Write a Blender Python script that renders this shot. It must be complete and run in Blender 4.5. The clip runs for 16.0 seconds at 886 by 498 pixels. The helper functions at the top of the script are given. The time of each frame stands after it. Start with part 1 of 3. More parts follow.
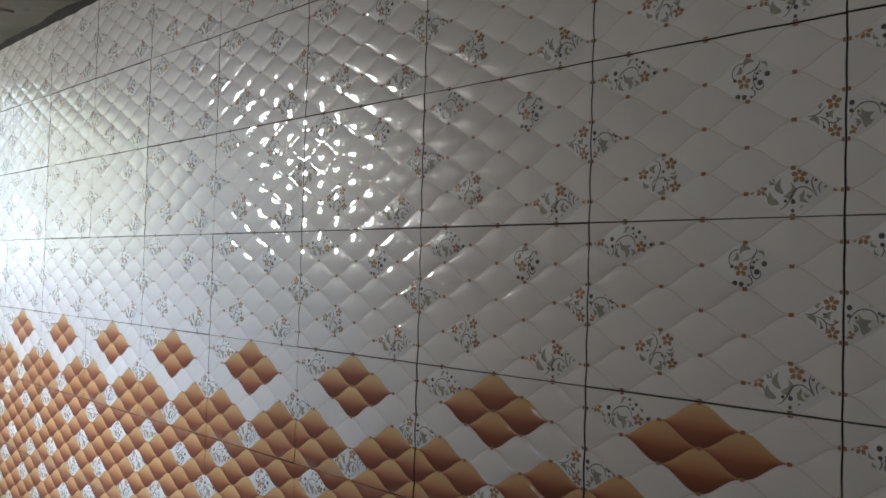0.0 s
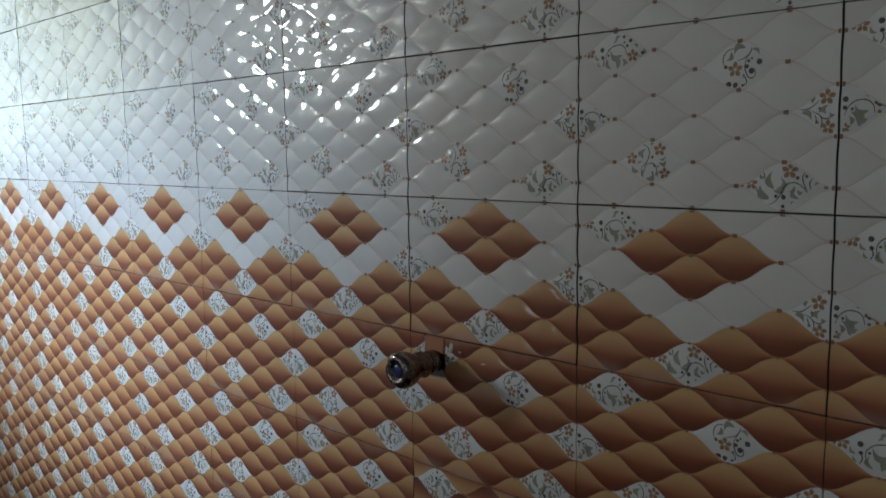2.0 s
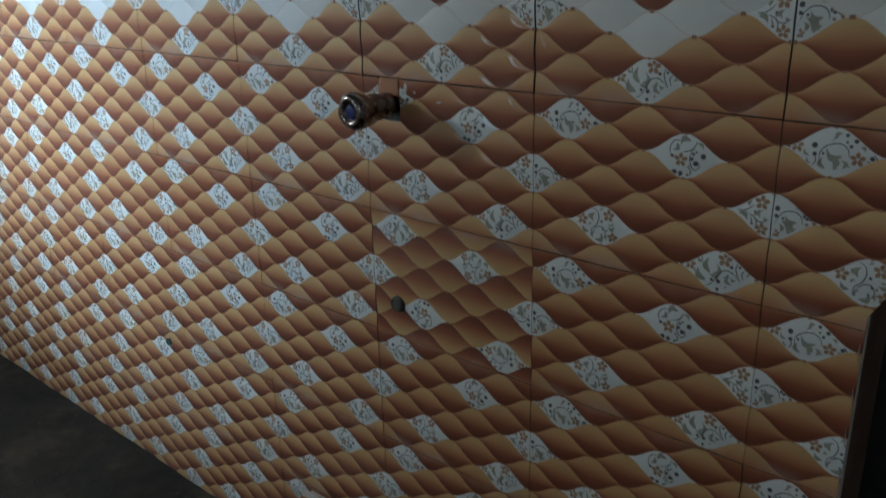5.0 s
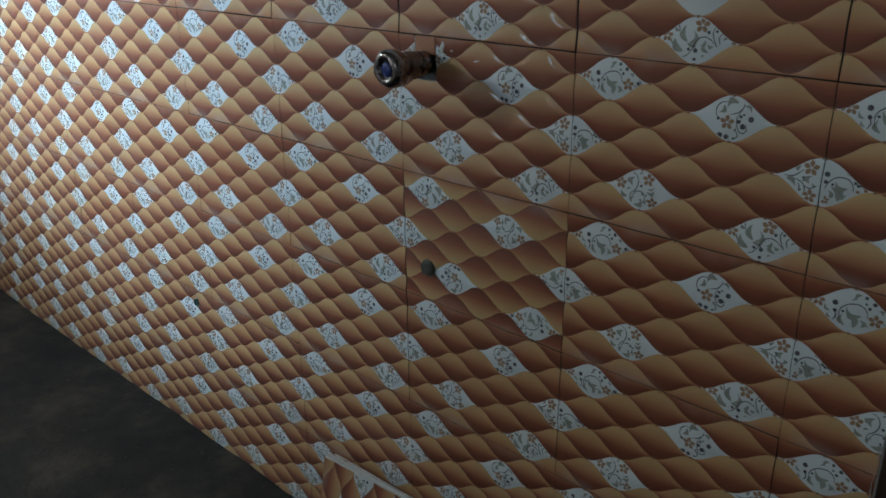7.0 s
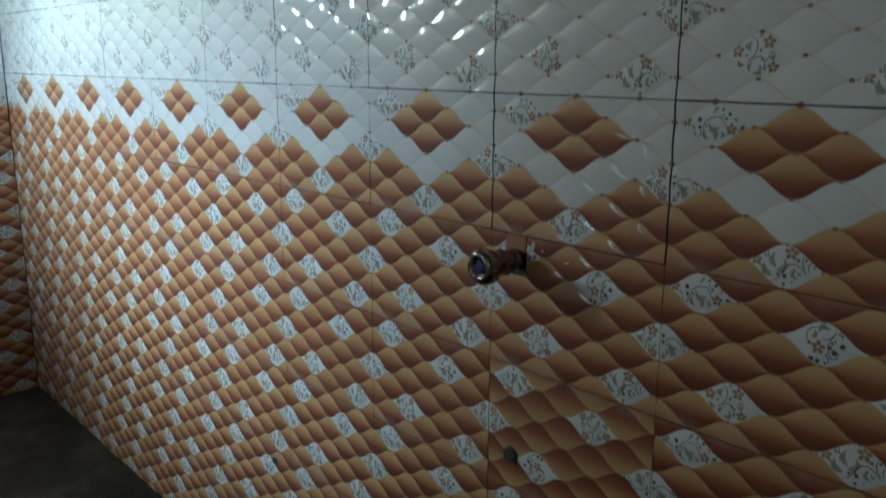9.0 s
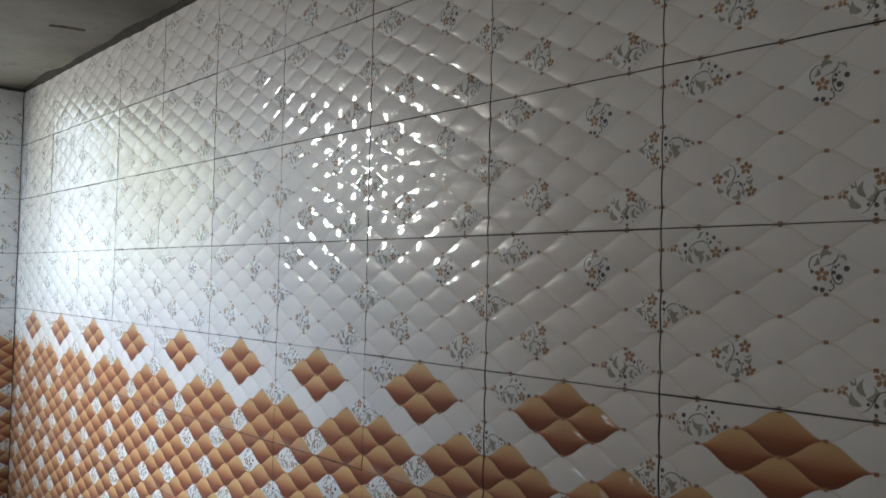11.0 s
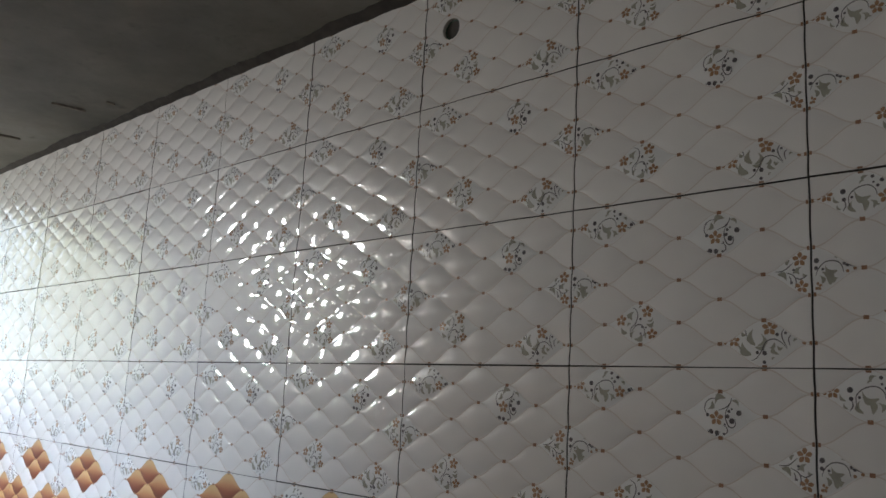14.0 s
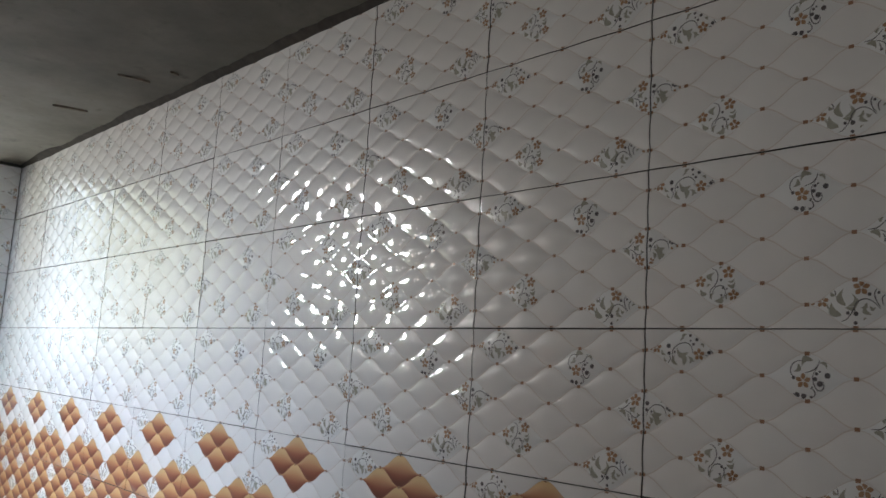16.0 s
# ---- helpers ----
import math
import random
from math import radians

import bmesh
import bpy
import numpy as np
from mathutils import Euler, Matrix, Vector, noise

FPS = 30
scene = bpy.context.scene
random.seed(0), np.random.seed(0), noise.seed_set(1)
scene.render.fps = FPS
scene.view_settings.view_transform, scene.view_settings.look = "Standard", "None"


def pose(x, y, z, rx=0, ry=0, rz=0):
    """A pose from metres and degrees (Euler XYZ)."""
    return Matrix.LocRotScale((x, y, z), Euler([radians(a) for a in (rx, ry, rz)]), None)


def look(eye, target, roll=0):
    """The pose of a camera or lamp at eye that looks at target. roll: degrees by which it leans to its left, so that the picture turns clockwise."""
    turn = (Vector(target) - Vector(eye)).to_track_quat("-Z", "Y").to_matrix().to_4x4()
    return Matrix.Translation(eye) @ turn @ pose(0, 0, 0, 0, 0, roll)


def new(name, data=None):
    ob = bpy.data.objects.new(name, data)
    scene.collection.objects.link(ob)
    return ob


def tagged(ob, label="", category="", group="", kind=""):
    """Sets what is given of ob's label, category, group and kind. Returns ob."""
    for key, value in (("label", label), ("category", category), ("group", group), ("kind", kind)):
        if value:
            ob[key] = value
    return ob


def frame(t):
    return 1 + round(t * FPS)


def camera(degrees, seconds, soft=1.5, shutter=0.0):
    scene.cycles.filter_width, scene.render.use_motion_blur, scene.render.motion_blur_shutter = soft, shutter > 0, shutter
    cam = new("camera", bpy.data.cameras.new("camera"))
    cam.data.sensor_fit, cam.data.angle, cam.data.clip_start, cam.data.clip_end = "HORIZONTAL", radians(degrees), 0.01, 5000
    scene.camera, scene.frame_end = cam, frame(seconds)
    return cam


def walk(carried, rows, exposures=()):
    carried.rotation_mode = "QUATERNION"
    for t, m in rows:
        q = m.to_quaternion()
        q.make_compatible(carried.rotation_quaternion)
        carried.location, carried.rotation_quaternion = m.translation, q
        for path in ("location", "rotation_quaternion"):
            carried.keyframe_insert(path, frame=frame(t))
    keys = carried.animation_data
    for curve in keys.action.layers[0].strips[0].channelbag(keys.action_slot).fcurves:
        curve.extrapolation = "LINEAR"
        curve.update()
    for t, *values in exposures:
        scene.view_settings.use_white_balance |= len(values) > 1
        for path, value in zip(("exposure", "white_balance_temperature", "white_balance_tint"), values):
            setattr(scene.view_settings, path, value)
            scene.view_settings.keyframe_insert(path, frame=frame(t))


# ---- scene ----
# Camera: one lens, held by hand about a metre from the tiled wall.
cam = camera(56.4, 16.0, soft=1.6, shutter=0.4)
ROWS = [
    (0.0, 0.3626, -1.0798, 1.6844, 44.62, 1.78, 1.56),
    (0.5, 0.3637, -1.0773, 1.6728, 44.43, 0.21, 1.34),
    (1.0, 0.3590, -1.0672, 1.6490, 44.11, -2.04, 0.90),
    (1.5, 0.3558, -1.0626, 1.6196, 44.08, -4.61, 0.10),
    (2.0, 0.3552, -1.0628, 1.6064, 44.09, -6.97, -0.81),
    (2.5, 0.3514, -1.0624, 1.5941, 43.85, -8.83, -1.48),
    (3.0, 0.3541, -1.0560, 1.5883, 43.67, -10.81, -2.25),
    (3.5, 0.3486, -1.0592, 1.5544, 43.28, -12.72, -2.56),
    (4.0, 0.3488, -1.0553, 1.5347, 42.90, -15.15, -2.30),
    (4.5, 0.3579, -1.0525, 1.5079, 42.24, -17.82, -1.93),
    (5.0, 0.3525, -1.0581, 1.4788, 41.37, -20.06, -1.57),
    (5.2, 0.3506, -1.0540, 1.4745, 41.04, -21.33, -1.80),
    (7.3, 0.3230, -1.0615, 1.4480, 43.90, -21.78, -0.38),
    (7.5, 0.3140, -1.0661, 1.4594, 44.80, -21.76, -0.63),
    (8.0, 0.3081, -1.0743, 1.4745, 46.44, -20.02, -0.36),
    (8.5, 0.3078, -1.0876, 1.5159, 47.40, -17.01, -0.01),
    (9.0, 0.3162, -1.1029, 1.5693, 47.81, -12.65, 0.29),
    (9.5, 0.3257, -1.1198, 1.6068, 47.99, -8.30, 0.29),
    (10.0, 0.3288, -1.1170, 1.6206, 48.42, -3.87, 0.45),
    (10.2, 0.3309, -1.1107, 1.6384, 48.62, -2.37, 0.39),
    (12.3, 0.3770, -1.1033, 1.6979, 46.87, 7.59, 1.97),
    (12.5, 0.3812, -1.1022, 1.6998, 46.45, 8.13, 2.11),
    (13.0, 0.3846, -1.1059, 1.7016, 45.33, 9.38, 2.58),
    (13.5, 0.3886, -1.1053, 1.7021, 44.49, 10.24, 2.92),
    (14.0, 0.3916, -1.1047, 1.7019, 44.08, 10.57, 3.13),
    (14.5, 0.3845, -1.1038, 1.7000, 44.51, 10.42, 3.28),
    (15.0, 0.3714, -1.1075, 1.6980, 45.40, 9.78, 3.30),
    (15.5, 0.3648, -1.1123, 1.6884, 46.51, 9.11, 3.38),
    (16.0, 0.3560, -1.1118, 1.6855, 47.62, 8.49, 3.37),
]


def held(x, y, z, yaw, pitch, roll):
    """The pose of a camera that looks along yaw (to the left of +y) and pitch, with its roll."""
    a, b = radians(yaw), radians(pitch)
    way = Vector((-math.sin(a) * math.cos(b), math.cos(a) * math.cos(b), math.sin(b)))
    eye = Vector((x, y, z))
    return look(eye, eye + way, roll)


# the clip's camera meters and balances anew as it dips and rises: seconds, stops, kelvin, tint
EXPOSURES = [(0.0, 0.14, 6300, 9), (1.5, 0.10, 5950, 4), (3.5, 0.06, 5600, -1), (5.0, 0.36, 5350, -5), (7.5, 0.50, 5150, -6),
             (8.5, 0.02, 5350, -10), (9.5, 0.04, 5600, -5), (10.2, 0.12, 6000, 4), (12.3, 0.18, 6300, 9), (16.0, 0.20, 6250, 10)]
walk(cam, [(row[0], held(*row[1:])) for row in ROWS], EXPOSURES)

# Plan, in metres: the long tiled wall is y = 0, the room lies on its -y side.
PX, PZ = 0.377, 0.253            # tile pitch
END = -3.86                      # face of the far end wall
RIGHT = 1.90                     # face of the near end wall
BACK = -2.45                     # opposite wall
TOP = 2.545                      # ceiling
ROWS_BROWN, ROWS_ALL = 5, 10     # rows of brown tiles, then one band row, then white ones
THICK = 0.006                    # tile thickness

# ---- light ----
world = bpy.data.worlds.new("sky")
scene.world = world
world.use_nodes = True
wn = world.node_tree.nodes
sky = wn.new("ShaderNodeTexSky")
sky.sky_type, sky.sun_disc = "NISHITA", False
sky.sun_elevation, sky.sun_rotation = radians(48), radians(110)
wn["Background"].inputs["Strength"].default_value = 0.10
world.node_tree.links.new(sky.outputs[0], wn["Background"].inputs["Color"])

sun = new("sun", bpy.data.lights.new("sun", "SUN"))
sun.data.energy, sun.data.angle, sun.data.color = 1.2, radians(12), (1.0, 0.95, 0.88)
sun.matrix_world = look((6, 4, 8), (0, 0, 0))

VENT = (-2.40, -1.86, 1.86, 2.50)     # ventilator in the end wall: y0, y1, z0, z1
HIGH = (-1.12, -0.18, 1.62, 2.51)     # high window in the end wall, open to the garden
FILL_GAP = (-3.70, -1.75, 0.85, 2.15)     # added opening for fill lamps in the opposite wall: x0, x1, z0, z1
SIDE_GAP = (0.45, 1.25, 1.62, 2.42)        # second added fill opening in the opposite wall


def opening_lamp(name, eye, aim, size, watts, colour, spread=180):
    """An area lamp in an opening, sent towards aim: sky light for the ventilator, added fill for the others."""
    data = bpy.data.lights.new(name, "AREA")
    data.shape, data.size, data.size_y = "RECTANGLE", size[0], size[1]
    data.energy, data.color, data.spread = watts, colour, radians(spread)
    ob = new(name, data)
    ob.matrix_world = look(eye, aim)
    return ob


opening_lamp("ventilator_daylight", (END - 0.03, -2.06, 2.35), (END + 1, -2.06, 2.35), (0.24, 0.27), 25.0, (1.0, 0.985, 0.97))
# added bluish fill lamp, no source seen; narrow spread keeps it out of reflections
opening_lamp("blue_fill", (-2.72, BACK - 0.05, 1.30), (-2.45, 0.0, 1.16), (1.90, 0.80), 10.0, (0.68, 0.81, 1.0), 50)
# added fill lamp for the bright patch by the far corner
opening_lamp("corner_fill", (-2.60, BACK - 0.02, 1.86), (-3.50, 0.0, 1.60), (0.46, 0.50), 2.8, (0.70, 0.85, 1.0), 44)
# added frontal fill for the right of the tiled wall, no source seen
opening_lamp("side_fill", (0.85, BACK - 0.05, 2.02), (0.1, 0.0, 2.25), (0.78, 0.78), 1.05, (1.0, 0.97, 0.94), 105)


# ---- materials ----


class Nodes:
    """A node material under construction."""

    def __init__(self, name, rough=0.5, metal=0.0, colour=(0.5, 0.5, 0.5)):
        self.m = bpy.data.materials.new(name)
        self.m.use_nodes = True
        self.t = self.m.node_tree
        self.b = self.t.nodes["Principled BSDF"]
        self.b.inputs["Roughness"].default_value = rough
        self.b.inputs["Metallic"].default_value = metal
        self.b.inputs["Base Color"].default_value = (*colour, 1)

    def add(self, kind, **values):
        n = self.t.nodes.new(kind)
        for k, v in values.items():
            n.inputs[k.replace("_", " ")].default_value = v
        return n

    def link(self, a, b):
        self.t.links.new(a, b)

    def noise(self, scale, detail=4.0, rough=0.6):
        n = self.add("ShaderNodeTexNoise", Scale=scale, Detail=detail, Roughness=rough)
        c = self.t.nodes.new("ShaderNodeTexCoord")
        self.link(c.outputs["Object"], n.inputs["Vector"])
        return n.outputs["Fac"]

    def attribute(self, name):
        n = self.t.nodes.new("ShaderNodeAttribute")
        n.attribute_name = name
        return n.outputs["Fac"]

    def ramp(self, fac, stops):
        n = self.t.nodes.new("ShaderNodeValToRGB")
        e = n.color_ramp.elements
        while len(e) < len(stops):
            e.new(0.5)
        for el, (p, c) in zip(e, stops):
            el.position, el.color = p, (*c, 1)
        self.link(fac, n.inputs["Fac"])
        return n.outputs["Color"]

    def mix(self, fac, a, b, kind="MIX"):
        n = self.t.nodes.new("ShaderNodeMix")
        n.data_type, n.blend_type = "RGBA", kind
        for sock, v in ((n.inputs["Factor"], fac), (n.inputs[6], a), (n.inputs[7], b)):
            if isinstance(v, (int, float)):
                sock.default_value = v
            elif isinstance(v, tuple):
                sock.default_value = (*v, 1)
            else:
                self.link(v, sock)
        return n.outputs[2]

    def span(self, value, lo, hi, out0=0.0, out1=1.0):
        n = self.t.nodes.new("ShaderNodeMapRange")
        n.interpolation_type = "SMOOTHSTEP"
        for i, v in enumerate((lo, hi, out0, out1)):
            n.inputs[i + 1].default_value = v
        self.link(value, n.inputs[0])
        return n.outputs[0]

    def colour(self, sock):
        self.link(sock, self.b.inputs["Base Color"])
        return self

    def rough(self, sock):
        self.link(sock, self.b.inputs["Roughness"])
        return self

    def bump(self, height, strength, distance):
        n = self.add("ShaderNodeBump", Strength=strength, Distance=distance)
        self.link(height, n.inputs["Height"])
        self.link(n.outputs[0], self.b.inputs["Normal"])
        return self


def glazed(name):
    """Glazed ceramic under a thin film of dust: a sharp and a dull shine with faint smears, and a fine orange-peel."""
    n = Nodes(name, 0.4)
    smear = n.noise(7.0, 5)
    n.rough(n.span(smear, 0.3, 0.75, 0.36, 0.55))
    n.b.inputs["Specular IOR Level"].default_value = 0.22
    n.b.inputs["Coat Weight"].default_value = 1.0
    n.link(n.span(smear, 0.3, 0.75, 0.02, 0.06), n.b.inputs["Coat Roughness"])
    n.bump(n.noise(130.0, 2), 0.05, 0.0004)
    return n


def white_glaze():
    n = glazed("white_glaze")
    base = n.ramp(n.noise(5.0, 3), [(0.3, (0.72, 0.69, 0.66)), (0.7, (0.79, 0.76, 0.725))])
    line = n.span(n.attribute("edge"), 0.0004, 0.0014, 0.55, 0.0)
    return n.colour(n.mix(line, base, (0.52, 0.40, 0.31))).m


def motif_glaze():
    n = glazed("motif_white_glaze")
    base = n.ramp(n.noise(9.0, 3), [(0.3, (0.74, 0.73, 0.71)), (0.7, (0.81, 0.80, 0.78))])
    return n.colour(base).m


def brown_glaze():
    n = glazed("brown_glaze")
    n.b.inputs["Specular IOR Level"].default_value = 0.3
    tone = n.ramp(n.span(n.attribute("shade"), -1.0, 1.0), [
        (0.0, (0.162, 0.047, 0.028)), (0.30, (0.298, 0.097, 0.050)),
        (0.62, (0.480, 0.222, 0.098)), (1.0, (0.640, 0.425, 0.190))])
    info = n.t.nodes.new("ShaderNodeObjectInfo")
    tone = n.mix(n.span(info.outputs["Random"], 0.0, 1.0, 0.0, 0.14), tone, (0.30, 0.09, 0.03))
    tone = n.mix(n.span(n.noise(11.0, 4), 0.35, 0.75, 0.0, 0.16), tone, (0.36, 0.17, 0.08))
    # pale cement haze wiped along the joints
    where = n.t.nodes.new("ShaderNodeTexCoord")
    apart = n.t.nodes.new("ShaderNodeSeparateXYZ")
    n.link(where.outputs["Object"], apart.inputs[0])
    size = n.t.nodes.new("ShaderNodeMath")
    size.operation = "ABSOLUTE"
    n.link(apart.outputs["Z"], size.inputs[0])
    haze = n.t.nodes.new("ShaderNodeMath")
    haze.operation = "MULTIPLY"
    n.link(n.span(size.outputs[0], 0.100, 0.126), haze.inputs[0])
    n.link(n.span(n.noise(6.0, 3), 0.48, 0.70, 0.0, 0.34), haze.inputs[1])
    return n.colour(n.mix(haze.outputs[0], tone, (0.55, 0.46, 0.40))).m


def ink(name, colour, other):
    n = glazed(name)
    return n.colour(n.ramp(n.noise(60.0, 3), [(0.35, colour), (0.65, other)])).m


def rough_stuff(name, stops, scale, fine, bump, rough=0.9, depth=0.004):
    n = Nodes(name, rough)
    big, small = n.noise(scale, 6), n.noise(fine, 4)
    tint = n.ramp(big, stops)
    dark = tuple(0.55 * v for v in stops[0][1])
    n.colour(n.mix(n.span(small, 0.5, 0.8, 0.0, 0.55), tint, dark))
    n.bump(n.mix(0.5, big, small), bump, depth)
    return n.m


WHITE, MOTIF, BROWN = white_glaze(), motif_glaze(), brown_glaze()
INK_ORANGE = ink("orange_brown_ink", (0.34, 0.195, 0.105), (0.41, 0.25, 0.145))
INK_LEAF = ink("sage_grey_ink", (0.315, 0.30, 0.245), (0.39, 0.375, 0.31))
INK_DARK = ink("slate_ink", (0.095, 0.085, 0.09), (0.15, 0.135, 0.135))
INK_NODE = ink("brown_dot_ink", (0.27, 0.14, 0.08), (0.34, 0.19, 0.11))
BISCUIT = rough_stuff("tile_biscuit", [(0.3, (0.62, 0.56, 0.50)), (0.7, (0.72, 0.67, 0.62))], 20, 150, 0.3, 0.7, 0.001)
MORTAR = rough_stuff("cement_mortar", [(0.3, (0.04, 0.034, 0.027)), (0.7, (0.085, 0.07, 0.055))], 9, 70, 0.6)
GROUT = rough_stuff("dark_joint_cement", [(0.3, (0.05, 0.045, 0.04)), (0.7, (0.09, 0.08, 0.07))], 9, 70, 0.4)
REVEAL = rough_stuff("brown_rubble_reveal", [(0.3, (0.17, 0.095, 0.06)), (0.7, (0.30, 0.18, 0.12))], 14, 60, 0.9)
PLASTER = rough_stuff("bare_plaster", [(0.3, (0.30, 0.285, 0.26)), (0.7, (0.38, 0.365, 0.34))], 2.5, 40, 0.3)
BARE = rough_stuff("pale_bare_plaster", [(0.3, (0.60, 0.57, 0.53)), (0.7, (0.70, 0.67, 0.62))], 2.5, 40, 0.3)


def ceiling_material():
    n = Nodes("smoked_ceiling_plaster", 0.85)
    big, small = n.noise(1.6, 6, 0.65), n.noise(22.0, 5)
    tint = n.ramp(big, [(0.28, (0.13, 0.118, 0.10)), (0.5, (0.21, 0.194, 0.167)), (0.75, (0.32, 0.298, 0.26))])
    spots = n.span(n.noise(6.5, 4), 0.60, 0.78, 0.0, 0.7)
    tint = n.mix(n.span(small, 0.55, 0.8, 0.0, 0.35), tint, (0.09, 0.08, 0.068))
    return n.colour(n.mix(spots, tint, (0.055, 0.045, 0.036))).bump(small, 0.25, 0.003).m


def floor_material():
    n = Nodes("dirty_cement_floor", 0.85)
    big, small = n.noise(3.2, 6, 0.7), n.noise(26.0, 6, 0.7)
    tint = n.ramp(big, [(0.32, (0.010, 0.008, 0.006)), (0.5, (0.030, 0.023, 0.016)), (0.66, (0.080, 0.062, 0.042))])
    n.colour(n.mix(n.span(small, 0.5, 0.75, 0.0, 0.6), tint, (0.012, 0.009, 0.007)))
    return n.bump(n.mix(0.5, big, small), 0.9, 0.02).m


CEILING, FLOOR = ceiling_material(), floor_material()


def garden_material():
    """Sunlit leaves and pale sky, out of focus behind the high window, over an added glow that lights the ceiling."""
    n = Nodes("garden_distance", 1.0, 0.0, (0.0, 0.0, 0.0))
    leaves = n.ramp(n.noise(2.6, 4), [(0.32, (0.54, 0.62, 0.35)), (0.55, (0.90, 0.96, 0.64)), (0.72, (1.0, 1.02, 0.86))])
    where = n.t.nodes.new("ShaderNodeTexCoord")
    apart = n.t.nodes.new("ShaderNodeSeparateXYZ")
    n.link(where.outputs["Object"], apart.inputs[0])
    far = n.mix(n.span(apart.outputs["Y"], -0.80, -0.50), leaves, (1.05, 1.25, 1.45))
    # added glow low in the backdrop, only to brighten the ceiling
    ceiling_glow = n.ramp(n.noise(4.0, 3), [(0.3, (3.6, 3.5, 3.2)), (0.7, (4.8, 4.6, 4.3))])
    n.link(n.mix(n.span(apart.outputs["Z"], 1.20, 1.50), ceiling_glow, far), n.b.inputs["Emission Color"])
    n.b.inputs["Emission Strength"].default_value = 1.6
    return n.m


def edge_shade_material():
    n = Nodes("dark_edge_shade", 0.9)
    return n.colour(n.ramp(n.noise(30, 4), [(0.35, (0.03, 0.023, 0.019)), (0.7, (0.055, 0.044, 0.036))])).m


def scar_material():
    n = Nodes("pale_brown_scar", 0.9)
    return n.colour(n.ramp(n.noise(70, 4), [(0.35, (0.17, 0.135, 0.105)), (0.65, (0.26, 0.22, 0.18))])).m


def metal_material():
    n = Nodes("bronzed_chrome", 0.16, 1.0)
    tint = n.ramp(n.noise(28, 5), [(0.35, (0.17, 0.135, 0.12)), (0.6, (0.29, 0.24, 0.22)), (0.8, (0.44, 0.39, 0.37))])
    n.rough(n.span(n.noise(50, 4), 0.35, 0.75, 0.18, 0.36))
    return n.colour(tint).bump(n.noise(45, 3), 0.25, 0.003).m


EDGE_SHADE, METAL, SCAR = edge_shade_material(), metal_material(), scar_material()


def plastic(name, colour, rough):
    n = Nodes(name, rough)
    return n.colour(n.mix(n.span(n.noise(40, 3), 0.4, 0.7, 0.0, 0.5), colour, tuple(0.6 * c for c in colour))).m


CAP_BLUE = plastic("dark_blue_plastic", (0.035, 0.04, 0.15), 0.25)
PIPE_GREEN = plastic("dull_green_plastic", (0.035, 0.075, 0.05), 0.45)
PIPE_GREY = plastic("olive_grey_plug", (0.085, 0.075, 0.05), 0.6)
RUBBER = plastic("black_gap", (0.012, 0.011, 0.010), 0.9)

# ---- building blocks ----


def part(name, bm, material, parent=None, label="", smooth=False):
    """Links a bmesh as one mesh object under a thing or a part."""
    me = bpy.data.meshes.new(name)
    bm.to_mesh(me)
    bm.free()
    for m in material if isinstance(material, (list, tuple)) else [material]:
        me.materials.append(m)
    if smooth:
        for p in me.polygons:
            p.use_smooth = True
    ob = new(name, me)
    ob.parent = parent
    if label:
        tagged(ob, label)
    return ob


def holder(name, m, label, category, group="", kind=""):
    ob = new(name)
    ob.empty_display_size = 0.05
    ob.matrix_basis = m
    return tagged(ob, label, category, group, kind)


def slab(x0, x1, y0, y1, z0, z1, bevel=0.0):
    bm = bmesh.new()
    bmesh.ops.create_cube(bm, size=1.0)
    for v in bm.verts:
        v.co = Vector((x0 + (v.co.x + 0.5) * (x1 - x0), y0 + (v.co.y + 0.5) * (y1 - y0), z0 + (v.co.z + 0.5) * (z1 - z0)))
    if bevel:
        bmesh.ops.bevel(bm, geom=list(bm.edges), offset=bevel, segments=2, affect="EDGES")
    return bm


def lathe(profile, steps=28):
    """A turned shape round the y axis, from (distance along -y, radius)."""
    bm = bmesh.new()
    rings = []
    for d, r in profile:
        rings.append([bm.verts.new((r * math.cos(2 * math.pi * k / steps), -d, r * math.sin(2 * math.pi * k / steps))) for k in range(steps)])
    for a, b in zip(rings, rings[1:]):
        for k in range(steps):
            bm.faces.new((a[k], a[(k + 1) % steps], b[(k + 1) % steps], b[k]))
    bm.faces.new(rings[0][::-1])
    bm.faces.new(rings[-1])
    bmesh.ops.recalc_face_normals(bm, faces=bm.faces)
    return bm


def join_slabs(boxes):
    bm = bmesh.new()
    for box in boxes:
        one = slab(*box)
        me = bpy.data.meshes.new("scratch")
        one.to_mesh(me)
        one.free()
        bm.from_mesh(me)
        bpy.data.meshes.remove(me)
    return bm


# ---- the quilted tile ----
TW, TH = 0.3733, 0.2497          # glazed face inside its rounded rim
HW, HH = PX / 6, PZ / 8          # half of one ogee cell
RELIEF = 0.0020


def waist(u):
    """Half height of an ogee cell at u in -1..1, in metres."""
    return HH * 0.5 * (1 + math.cos(math.pi * u))


def swell(u, s):
    """Height of the pillow at u, and s in -1..1 from its lower to its upper outline."""
    r, a = abs(s), 0.72
    across = 1 - r * r / a if r < a else (1 - r) ** 2 / (1 - a)
    return RELIEF * across * (0.5 * (1 + math.cos(math.pi * u))) ** 0.7


def relief_at(x, z, cx, cz):
    """Height over the cell centred at (cx, cz)."""
    u = max(-1.0, min(1.0, (x - cx) / HW))
    h = max(waist(u), 1e-5)
    return swell(u, max(-1.0, min(1.0, (z - cz) / h)))


